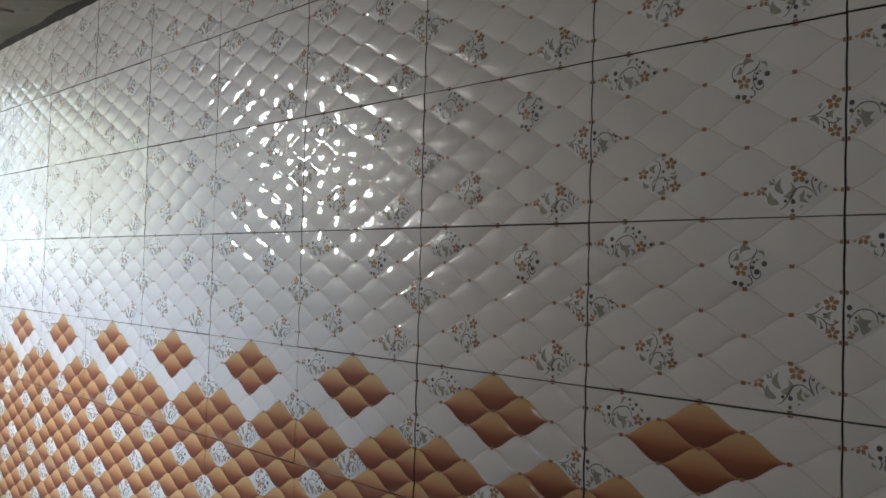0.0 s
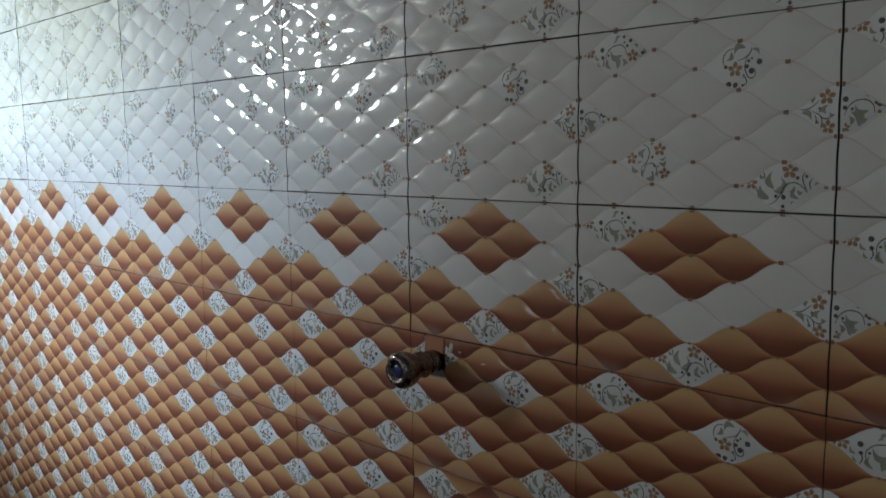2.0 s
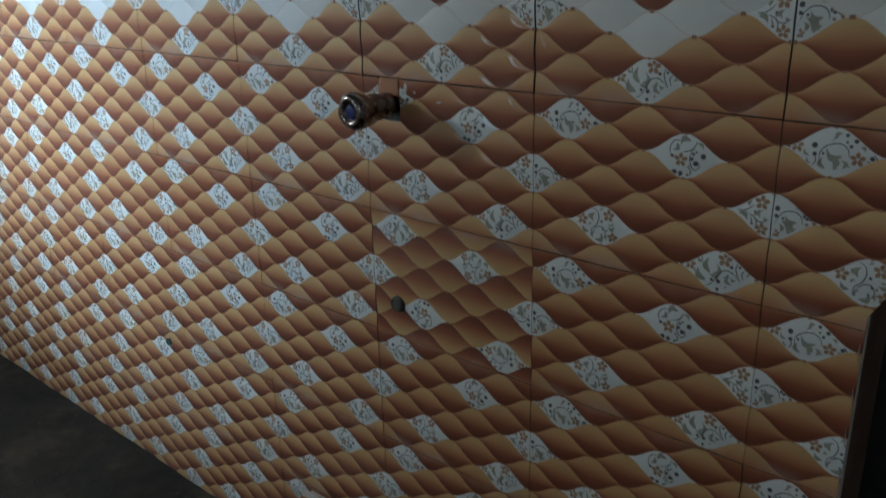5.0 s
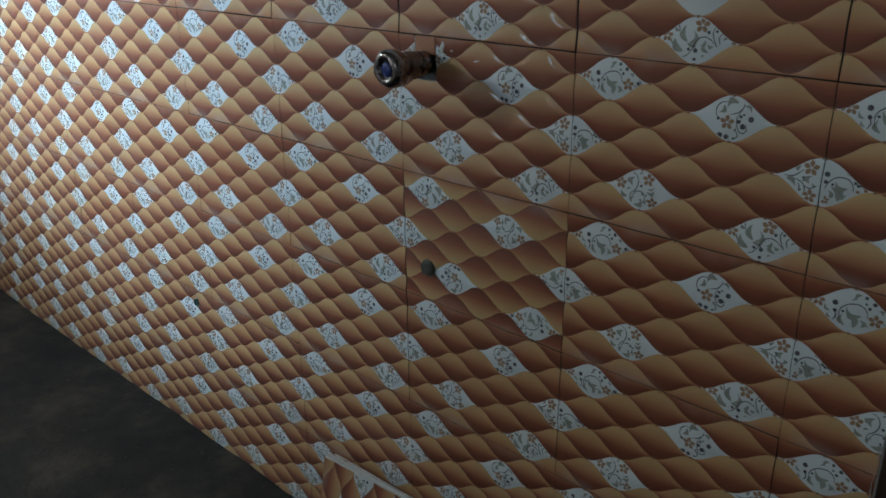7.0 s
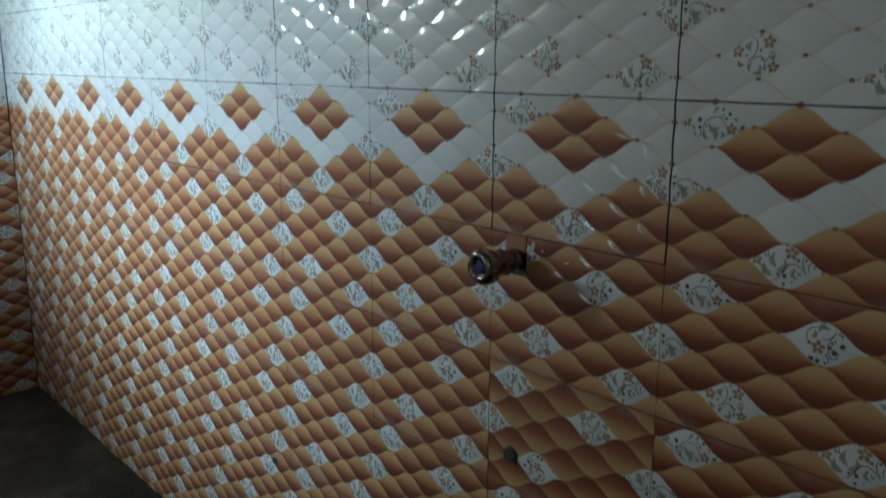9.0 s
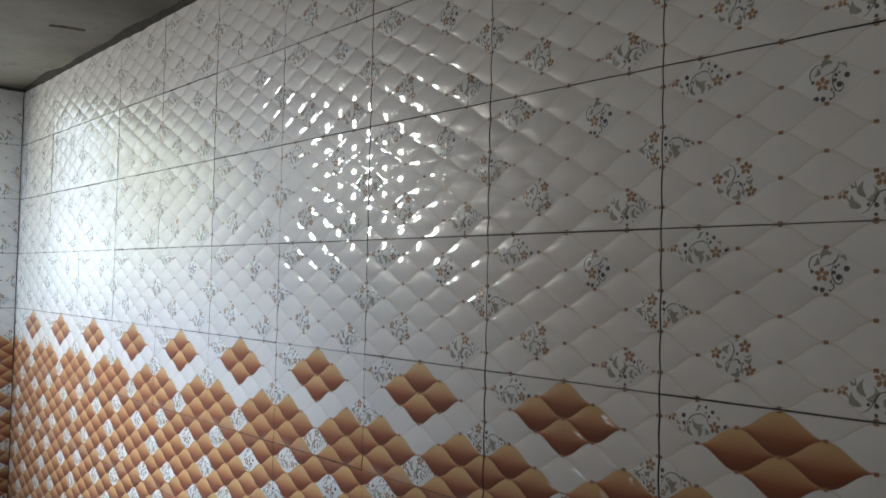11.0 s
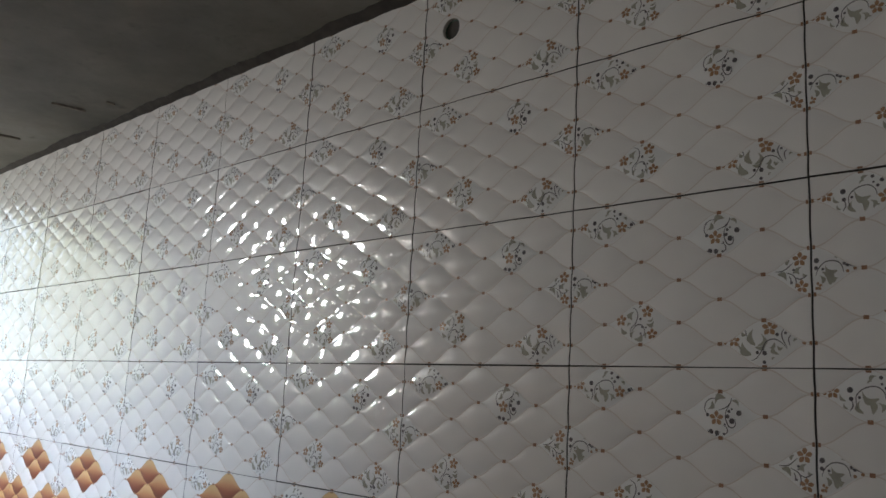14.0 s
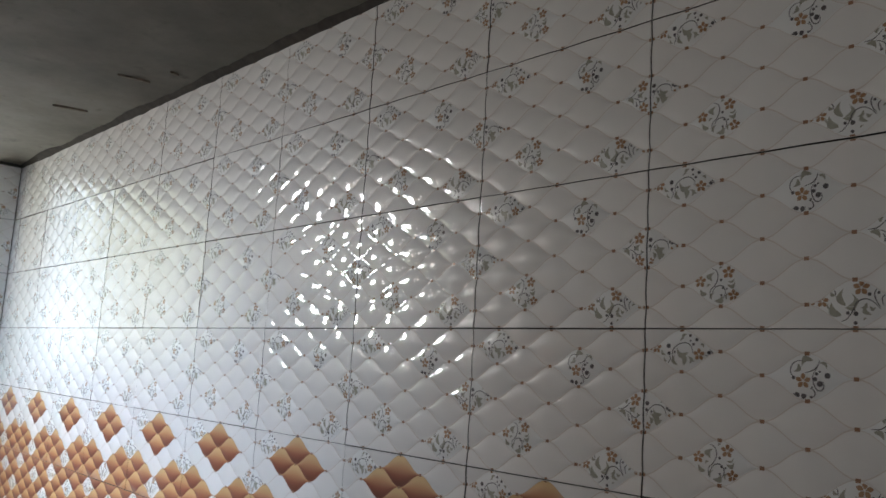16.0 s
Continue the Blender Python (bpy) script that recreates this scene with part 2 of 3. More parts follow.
MOTIFS = {(1, 1): "a", (4, 2): "b", (2, 6): "c", (5, 7): "d", (0, 4): "e", (6, 4): "e"}
BAND_BROWN = {(3, 1), (2, 2), (4, 2), (3, 3), (1, 5), (5, 5), (0, 6), (2, 6), (4, 6), (6, 6), (1, 7), (5, 7)}


def cell_look(kind, k, j):
    """Material slot and motif of the cell at column k (sixths) and row j (eighths from the top)."""
    if kind == "band":
        if (k, j) in ((1, 1), (0, 4), (6, 4)):
            return 1, MOTIFS[(k, j)]
        if (k, j) == (3, 7):
            return 1, "d"
        return (2 if (k, j) in BAND_BROWN or j == 8 else 0), ""
    if (k, j) in MOTIFS:
        return 1, MOTIFS[(k, j)]
    return (0 if kind == "white" else 2), ""


# A motif is a list of strokes in millimetres from the middle of its cell:
# flower x y r; dot x y r; drop x0 y0 x1 y1 width bend (a leaf, fat near its first end); stem points.
STROKES = {
    "a": [("flower", -43, 4, 8.5), ("bud", -53, 2, 2.6), ("flower", 29, -5, 9), ("dot", -22, 7, 3.8), ("dot", -11, -2, 1.9), ("dot", -21, -4, 2.8),
          ("stem", -21, -5, -19, -12, -23, -19), ("stem", -14, -16, -15, -1, -6, 9, 8, 12, 17, 6, 19, -3),
          ("drop", 12, -3, -8, 6, 11, 0.3), ("drop", -7, -22, -11, -6, 8, 0.25), ("drop", 4, -22, -5, -6, 11, -0.25), ("drop", 14, -19, 10, -8, 7, -0.3),
          ("drop", 1, 18, 9, 25, 6, 0.2), ("drop", -2, 15, 5, 18, 3, 0.2), ("dot", 14, 23, 2.5), ("dot", 25, 17, 2.9), ("dot", 20, 10, 2.3), ("dot", 15, 15, 1.6),
          ("drop", 31, 11, 36, 5, 5, 0.2), ("dot", 45, -2, 3.0), ("stem", 38, -6, 46, -7, 50, -2, 46, 3), ("drop", -27, -7, -34, 2, 5, 0.2), ("drop", -25, -17, -30, -9, 4, 0.2),
          ("drop", 22, -15, 17, -11, 3, 0.2)],
    "b": [("flower", -5, -5, 10), ("dot", -18, -1, 2.6), ("stem", -18, -1, -22, 6, -21, 15, -15, 21, -6, 22), ("drop", -11, 18, -18, 7, 8, 0.25),
          ("drop", 8, 23, -7, 14, 11, -0.3), ("stem", -2, 6, 9, 10, 15, 17, 16, 23), ("drop", 17, 20, 26, 12, 6, 0.2), ("dot", 27, 3, 4.0), ("dot", 13, 5, 2.3), ("dot", 11, -2, 2.9),
          ("dot", 17, -8, 4.0), ("stem", 14, 14, 9, 5, 8, -3, 10, -11, 13, -16, 18, -17, 22, -12, 21, -5), ("stem", 5, -27, 10, -23, 9, -17, 4, -14), ("dot", 5, -26, 1.9), ("dot", 7, -13, 1.4),
          ("dot", -14, -24, 3.9), ("dot", -5, -25, 3.5), ("stem", -19, -22, -15, -28, -6, -29, -1, -23), ("dot", 17, 8, 1.6)],
    "c": [("flower", -33, 6, 9.5), ("flower", 12, 18, 9.5), ("flower", 20, -16, 8.5), ("stem", -17, -20, -16, -8, -8, 0, -4, 11, -7, 21, -15, 25), ("stem", -14, -12, -7, -3, 3, -2, 8, -11, 4, -20),
          ("drop", -14, 5, -10, 19, 9, 0.3), ("drop", -20, 8, -17, 17, 6, 0.2), ("drop", 11, -1, 23, 4, 8, -0.3), ("drop", 12, 4, 22, 9, 4, -0.2), ("drop", -22, -14, -33, -5, 9, 0.2),
          ("drop", -10, -24, 2, -13, 10, -0.3), ("drop", -15, -22, -9, -11, 5, 0.2), ("dot", 1, 7, 2.2), ("dot", 4, -5, 1.8), ("dot", 10, -6, 1.5), ("dot", 1, -15, 1.6), ("drop", -22, -3, -15, 0, 4, 0.2),
          ("drop", -3, 24, 3, 26, 4, 0.2), ("drop", 9, -22, 13, -13, 4, 0.2)],
    "d": [("flower", -42, 4, 8.5), ("bud", -55, 2, 3.2), ("flower", 8, 21, 10.5), ("stem", -31, 20, -26, 18, -24, 10), ("drop", -25, 11, -31, 17, 6, 0.2),
          ("drop", -12, -3, -15, 20, 11, 0.2), ("drop", -9, -4, -4, 14, 9, -0.35), ("drop", -12, -5, 4, 1, 7, -0.2), ("drop", -18, -16, -30, 2, 14, 0.2), ("drop", -32, -8, -35, 2, 3, 0.1),
          ("stem", -18, -23, -11, -20, -3, -10, 3, 2, 14, 6, 24, 1, 31, -7), ("dot", -9, -12, 2.4), ("dot", 1, -13, 3.3), ("stem", 1, -13, -1, -6, 2, 1), ("dot", 18, 12, 2.5), ("dot", 29, 14, 2.0),
          ("stem", 27, 20, 24, 13, 26, 4, 31, -5), ("drop", 22, 23, 28, 19, 5, 0.2), ("drop", 15, 1, 7, -6, 6, 0.2), ("drop", 20, -15, 15, -1, 8, 0.3), ("drop", 18, -4, 26, -5, 6, -0.3),
          ("stem", 37, 12, 33, 6, 35, -3), ("drop", 39, 3, 45, 5, 4, 0.2), ("dot", 0, -25, 2.6), ("bud", 53, 1, 3.0), ("drop", 10, -22, 15, -19, 3, 0.2)],
    "e": [("flower", -13, 17, 10), ("flower", -11, -20, 9), ("stem", -46, 2, -34, 3, -22, 13), ("drop", -31, 10, -26, 17, 7, 0.2), ("drop", -43, -1, -31, -11, 9, 0.2),
          ("stem", -31, 0, -21, -5, -18, -13, -20, -22), ("stem", -20, -7, -12, -10, -3, -5), ("drop", -14, -4, -10, 7, 7, 0.3), ("drop", -16, -2, -19, 5, 4, 0.2), ("drop", -4, -6, -9, -2, 5, 0.2),
          ("stem", -27, -5, -25, -10, -26, -16), ("dot", -21, 3, 1.8), ("dot", -24, -14, 1.8), ("dot", -21, -1, 1.2),
          ("dot", 5, 13, 3.6), ("dot", 4.5, 3, 2.7), ("stem", 4, -7, 8, 3, 17, 11, 29, 11, 36, 5, 38, -4), ("dot", 13, 1, 1.9), ("drop", 31, -2, 16, 6, 11, 0.3),
          ("drop", 22, -20, 11, -2, 13, -0.2), ("drop", 12, -18, 9, -7, 7, -0.2), ("drop", 25, -17, 31, -11, 7, 0.2), ("drop", 27, 17, 33, 13, 5, 0.2), ("dot", 39, 8, 2.0), ("dot", 43, 5, 2.4),
          ("stem", 37, 6, 45, 5, 51, 2), ("bud", 43, -3, 2.2), ("bud", 52, 0, 2.4), ("drop", 5, -26, 9, -22, 4, 0.2), ("flower", 6, -21, 5.5)],
}
LIFT = {3: 0.00046, 4: 0.00030, 5: 0.00038, 1: 0.00054}


def glide(points, steps=4):
    """A smooth line through the points."""
    line = []
    for i in range(len(points) - 1):
        p0, p1 = points[max(0, i - 1)], points[i]
        p2, p3 = points[i + 1], points[min(len(points) - 1, i + 2)]
        for q in range(steps):
            f = q / steps
            line.append(tuple(0.5 * (2 * b + (c - a) * f + (2 * a - 5 * b + 4 * c - d) * f * f + (3 * b - a - 3 * c + d) * f ** 3)
                              for a, b, c, d in zip(p0, p1, p2, p3)))
    return line + [points[-1]]


def stroke_shapes(stroke):
    """Flat polygons (slot, points) in millimetres for one stroke. Slots: 1 white, 3 brown, 4 sage, 5 slate."""
    kind, x, y, *v = stroke
    out = []
    if kind in ("dot", "bud"):
        r = v[0]
        out.append((5 if kind == "dot" else 3, [(x + r * math.cos(a * math.pi / 4), y + r * math.sin(a * math.pi / 4)) for a in range(8)]))
    elif kind == "flower":
        r = v[0]
        for k in range(5):
            a = 2 * math.pi * k / 5 + 0.3
            c, s = math.cos(a), math.sin(a)
            ring = []
            for q, (along, side) in enumerate(((0.10, 0.0), (0.38, -0.24), (0.68, -0.33), (0.90, -0.20), (1.06, 0.0), (0.90, 0.20), (0.68, 0.33), (0.38, 0.24))):
                ring.append((x + r * (along * c - side * s), y + r * (along * s + side * c)))
            out.append((3, ring))
        out.append((1, [(x + 0.17 * r * math.cos(a * math.pi / 3), y + 0.17 * r * math.sin(a * math.pi / 3)) for a in range(6)]))
    elif kind == "drop":
        x1, y1, width, bend = v
        dx, dy = x1 - x, y1 - y
        left, right = [], []
        for q in range(10):
            f = q / 9
            off = 1.35 * bend * math.sin(math.pi * f)
            cx, cy = x + dx * f - dy * off, y + dy * f + dx * off
            half = 0.40 * width * math.sin(math.pi * f ** 0.72) ** 0.9 if 0 < q < 9 else 0.05
            size = math.hypot(dx, dy)
            left.append((cx - dy / size * half, cy + dx / size * half))
            right.append((cx + dy / size * half, cy - dx / size * half))
        for q in range(9):
            out.append((4, [right[q], right[q + 1], left[q + 1], left[q]]))
    else:
        flat = [x, y] + v
        line = glide(list(zip(flat[::2], flat[1::2])))
        sides = []
        for i, (px, py) in enumerate(line):
            ax, ay = line[max(0, i - 1)]
            bx, by = line[min(len(line) - 1, i + 1)]
            size = max(1e-6, math.hypot(bx - ax, by - ay))
            half = 0.34 + 0.42 * math.sin(math.pi * i / (len(line) - 1))
            sides.append(((px - (by - ay) / size * half, py + (bx - ax) / size * half), (px + (by - ay) / size * half, py - (bx - ax) / size * half)))
        for (a, b), (c, d) in zip(sides, sides[1:]):
            out.append((5, [b, d, c, a]))
    return out


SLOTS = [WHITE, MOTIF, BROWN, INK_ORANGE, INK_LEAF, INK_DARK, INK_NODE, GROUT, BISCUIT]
U_STEPS = [i / 8 for i in range(-8, 9)]
S_STEPS = [-1, -0.96, -0.89, -0.81, -0.72, -0.6, -0.4, -0.2, 0, 0.2, 0.4, 0.6, 0.72, 0.81, 0.89, 0.96, 1]


def tile_bmesh(kind):
    """The glazed face of one tile: 24 swelling cells, clipped at the tile's edges, with the printed motifs on them."""
    bm = bmesh.new()
    shade = bm.verts.layers.float.new("shade")
    edge = bm.verts.layers.float.new("edge")
    mx, mz = PX / 2, PZ / 2
    fit_x, fit_z = TW / PX, TH / PZ

    def put(x, z, h):
        return bm.verts.new((x * fit_x, -THICK - h, z * fit_z))

    prints = []
    for k in range(7):
        for j in range(k % 2, 9, 2):
            cx, cz = -mx + k * HW, mz - j * HH
            slot, motif = cell_look(kind, k, j)
            us = [u for u in U_STEPS if not (k == 0 and u < 0) and not (k == 6 and u > 0)]
            ss = [s for s in S_STEPS if not (j == 0 and s > 0) and not (j == 8 and s < 0)]
            grid = []
            for u in us:
                h = waist(u)
                column = []
                for s in ss:
                    v = put(cx + u * HW, cz + s * h, swell(u, s))
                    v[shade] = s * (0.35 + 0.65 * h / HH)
                    v[edge] = (1 - abs(s)) * h
                    column.append(v)
                grid.append(column)
            for a, b in zip(grid, grid[1:]):
                for q in range(len(ss) - 1):
                    ring = [a[q], b[q], b[q + 1], a[q + 1]]
                    if (ring[0].co - ring[3].co).length < 1e-5:
                        ring = ring[1:]
                        if (ring[0].co - ring[1].co).length < 1e-5:
                            continue
                    elif (ring[1].co - ring[2].co).length < 1e-5:
                        ring = [ring[0], ring[1], ring[3]]
                    f = bm.faces.new(ring)
                    f.material_index, f.smooth = slot, True
            if motif:
                prints.append((motif, cx, cz))
    bmesh.ops.delete(bm, geom=[v for v in bm.verts if not v.link_faces], context="VERTS")
    # cells of one colour share their outline, so that the groove between them is rounded
    groups = {}
    for f in bm.faces:
        for v in f.verts:
            groups.setdefault(f.material_index, set()).add(v)
    for verts in groups.values():
        bmesh.ops.remove_doubles(bm, verts=list(verts), dist=1e-5)
    top = list(bm.faces)
    for motif, cx, cz in prints:
        for stroke in STROKES[motif]:
            for slot, ring in stroke_shapes(stroke):
                pts = []
                for p, q in ring:
                    x, z = cx + p / 1000, q / 1000
                    reach = 0.95 * waist(max(-0.93, min(0.93, (x - cx) / HW)))
                    pts.append((x, cz + max(-reach, min(reach, z))))
                if any(abs(x) > mx - 0.001 or abs(z) > mz for x, z in pts):
                    continue
                area = sum(a[0] * b[1] - b[0] * a[1] for a, b in zip(pts, pts[1:] + pts[:1]))
                if abs(area) < 1e-6 and slot != 5:
                    continue
                vs = [put(x, z, relief_at(x, z, cx, cz) + LIFT[slot]) for x, z in pts]
                f = bm.faces.new(vs)
                f.normal_update()
                if f.normal.y > 0:
                    f.normal_flip()
                f.material_index, f.smooth = slot, True
    # a small square dot where outlines meet
    for k in range(7):
        for j in range(1 - k % 2, 9, 2):
            x, z = -mx + k * HW, mz - j * HH
            r = 0.0034
            if kind == "brown" or (kind == "band" and j > 5):
                r = 0.0022
            quad = [(max(-mx, min(mx, x + a * r)), max(-mz, min(mz, z + b * r * 0.8))) for a, b in ((-1, -1), (1, -1), (1, 1), (-1, 1))]
            f = bm.faces.new([put(p, q, 0.0005) for p, q in quad])
            f.material_index = 6
    return bm


def cut(bm, polygon):
    """Cuts a hole of convex outline (x, z) out of a tile's face."""
    n = len(polygon)
    for (x0, z0), (x1, z1) in zip(polygon, polygon[1:] + polygon[:1]):
        bmesh.ops.bisect_plane(bm, geom=list(bm.verts) + list(bm.edges) + list(bm.faces), plane_co=(x0, 0, z0), plane_no=(z1 - z0, 0, x0 - x1), dist=1e-6)
    gone = []
    for f in bm.faces:
        c = f.calc_center_median()
        side = [(polygon[(i + 1) % n][0] - polygon[i][0]) * (c.z - polygon[i][1]) - (polygon[(i + 1) % n][1] - polygon[i][1]) * (c.x - polygon[i][0]) for i in range(n)]
        if all(v > 0 for v in side) or all(v < 0 for v in side):
            gone.append(f)
    bmesh.ops.delete(bm, geom=gone, context="FACES")
    return bm


def finish_tile(bm, name, laid=True):
    """Gives the glazed face its rounded rim and its biscuit edge, and makes it a mesh."""
    rim = [e for e in bm.edges if len(e.link_faces) == 1 and e.link_faces[0].material_index < 3]
    # outlines between colours are open too: only edges on the outside or round a hole get a rim
    where = {}
    for e in rim:
        key = tuple(sorted((round(v.co.x, 5), round(v.co.z, 5)) for v in e.verts))
        where.setdefault(key, []).append(e)
    rim = [es[0] for es in where.values() if len(es) == 1]
    for e in rim:
        e.smooth = False
    edges = rim
    for out, down in ((0.0004, 0.00005), (0.0002, 0.0004)):
        made = bmesh.ops.extrude_edge_only(bm, edges=edges)["geom"]
        verts = set(g for g in made if isinstance(g, bmesh.types.BMVert))
        for v in verts:
            sx = out if abs(abs(v.co.x) - TW / 2) < 6e-4 else 0
            sz = out if abs(abs(v.co.z) - TH / 2) < 6e-4 else 0
            v.co += Vector((math.copysign(sx, v.co.x), down, math.copysign(sz, v.co.z)))
        for g in made:
            if isinstance(g, bmesh.types.BMFace):
                g.smooth = True
        edges = [g for g in made if isinstance(g, bmesh.types.BMEdge) and all(v in verts for v in g.verts)]
    for e in edges:
        e.smooth = False
    made = bmesh.ops.extrude_edge_only(bm, edges=edges)["geom"]
    for g in made:
        if isinstance(g, bmesh.types.BMVert):
            g.co.y = 0.0
        elif isinstance(g, bmesh.types.BMFace):
            c = g.calc_center_median()
            # laid tiles get dark outer sides: the deep joint's shade put into the colour
            outer = abs(abs(c.x) - TW / 2) < 0.001 or abs(abs(c.z) - TH / 2) < 0.001
            g.material_index = 7 if outer and laid else 8
    me = bpy.data.meshes.new(name)
    bm.to_mesh(me)
    bm.free()
    for m in SLOTS:
        me.materials.append(m)
    return me


FACES = {}
for look_of in ("white", "band", "brown"):
    source = tile_bmesh(look_of)
    FACES[look_of] = source.copy()
    FACES[look_of + "_mesh"] = finish_tile(source, "tile")


def kind_of(row):
    """Row 0 stands on the floor."""
    return "brown" if row < ROWS_BROWN else "band" if row == ROWS_BROWN else "white"


# ---- the setting ----
OPENING = [(0.131, -0.2), (0.131, 1.032), (0.160, 1.085), (0.260, 1.150), (0.520, 1.150), (0.620, 1.080), (0.620, -0.2)]


def wall_north():
    """The long wall behind the tiles, with a rough way through it low down near its end."""
    bm = bmesh.new()
    z0, z1, x0, x1 = -0.05, TOP + 0.05, END - 0.25, RIGHT + 0.2
    o = [(x, max(z, z0)) for x, z in OPENING]
    shapes = [[(x0, z0), (o[0][0], z0), o[1], (o[1][0], z1), (x0, z1)],
              [o[1], o[2], o[3], o[4], o[5], (o[5][0], z1), (o[1][0], z1)],
              [(o[5][0], z0), (x1, z0), (x1, z1), (o[5][0], z1)]]
    for ring in shapes:
        bm.faces.new([bm.verts.new((x, 0.0, z)) for x, z in ring])
    bmesh.ops.remove_doubles(bm, verts=bm.verts, dist=1e-4)
    made = bmesh.ops.extrude_face_region(bm, geom=list(bm.faces))["geom"]
    bmesh.ops.translate(bm, verts=[g for g in made if isinstance(g, bmesh.types.BMVert)], vec=(0, 0.12, 0))
    bmesh.ops.recalc_face_normals(bm, faces=bm.faces)
    for f in bm.faces:
        c = f.calc_center_median()
        f.material_index = 1 if 0.1 < c.x < 0.64 and abs(f.normal.y) < 0.3 and c.z < 1.2 else 0
    return tagged(part("wall_north", bm, [GROUT, REVEAL]), "long wall faced with quilted white and brown glazed tiles", "wall", kind="structure")


def pierced(flat, u0, u1, hole):
    """The slabs of a wall between u0 and u1 with one opening; flat(u0, u1, z0, z1) gives a slab's extent."""
    z0, z1 = -0.05, TOP + 0.05
    return [flat(u0, hole[0], z0, z1), flat(hole[1], u1, z0, z1), flat(hole[0], hole[1], z0, hole[2]), flat(hole[0], hole[1], hole[3], z1)]


def back_wall():
    """The opposite wall, with two added openings for the fill lamps."""
    flat = lambda a, b, c, d: (a, b, BACK - 0.15, BACK, c, d)
    boxes = pierced(flat, END - 0.15, -0.5, FILL_GAP) + pierced(flat, -0.5, RIGHT + 0.2, SIDE_GAP)
    return tagged(part("wall_south", join_slabs(boxes), BARE), "pale bare plaster wall opposite the tiles", "wall", kind="structure")


def sky_block():
    """An added, unseen wall outside that keeps the sky out of the tiles' reflections."""
    bm = join_slabs([(END - 3.0, RIGHT + 0.2, BACK - 0.80, BACK - 0.65, -0.05, 2.20)])
    return tagged(part("sky_blocker", bm, REVEAL), "unseen rough brown blocker outside the added wall opening", "wall", kind="structure")


def end_wall():
    """The far end wall, with its ventilator and its high window."""
    flat = lambda a, b, c, d: (END - 0.15, END, a, b, c, d)
    middle = 0.5 * (VENT[1] + HIGH[0])
    boxes = pierced(flat, BACK, middle, VENT) + pierced(flat, middle, 0.0, HIGH)
    return tagged(part("wall_west", join_slabs(boxes), GROUT), "end wall faced with quilted glazed tiles", "wall", kind="structure")


def garden():
    """The plain distance that glows behind the high window."""
    bm = slab(END - 1.0, END - 0.9, -3.0, 1.2, 0.6, 4.0)
    return tagged(part("backdrop", bm, garden_material()), "pale green garden and sky far outside the window", "backdrop", kind="structure")


WALL, WALL_END = wall_north(), end_wall()
garden()
back_wall()
sky_block()
tagged(part("wall_east", slab(RIGHT, RIGHT + 0.2, BACK, 0.0, -0.05, TOP + 0.05), PLASTER), "plain bare plaster wall", "wall", kind="structure")


def uneven(x0, x1, y0, y1, nx, ny, z, amount, scale, seed):
    bm = bmesh.new()
    rows = []
    for i in range(nx + 1):
        line = []
        for j in range(ny + 1):
            x, y = x0 + (x1 - x0) * i / nx, y0 + (y1 - y0) * j / ny
            line.append(bm.verts.new((x, y, z + amount * noise.fractal(Vector((x * scale, y * scale, seed)), 1.0, 2.0, 4))))
        rows.append(line)
    for a, b in zip(rows, rows[1:]):
        for j in range(ny):
            bm.faces.new((a[j], b[j], b[j + 1], a[j + 1]))
    return bm


def floor():
    bm = uneven(END, RIGHT, BACK, 0.0, 150, 80, 0.010, 0.010, 3.0, 3.0)
    return tagged(part("floor", bm, FLOOR, smooth=True), "dark dirty bare cement floor with smudges", "floor", kind="structure")


def ceiling():
    """Bare ceiling with a rough step down along the tiled wall."""
    bm = uneven(END, RIGHT, BACK, -0.001, 110, 60, TOP, 0.004, 2.2, 7.0)
    bmesh.ops.reverse_faces(bm, faces=list(bm.faces))
    made = bmesh.ops.extrude_face_region(bm, geom=list(bm.faces))["geom"]
    for g in made:
        if isinstance(g, bmesh.types.BMVert):
            g.co.z = TOP + 0.15
    bmesh.ops.recalc_face_normals(bm, faces=bm.faces)
    return tagged(part("ceiling", bm, CEILING, smooth=False), "grey smoke-stained bare plaster ceiling with trowel marks", "ceiling", kind="structure")


floor()
ceiling()
# added box that closes the void, its unlit depth put into a dark colour
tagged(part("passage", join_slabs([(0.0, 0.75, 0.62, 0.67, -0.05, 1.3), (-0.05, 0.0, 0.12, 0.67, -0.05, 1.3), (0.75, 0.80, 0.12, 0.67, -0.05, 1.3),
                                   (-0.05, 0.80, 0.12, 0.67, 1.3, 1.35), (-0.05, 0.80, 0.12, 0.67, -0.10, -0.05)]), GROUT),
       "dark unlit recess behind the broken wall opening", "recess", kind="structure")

# ---- things ----


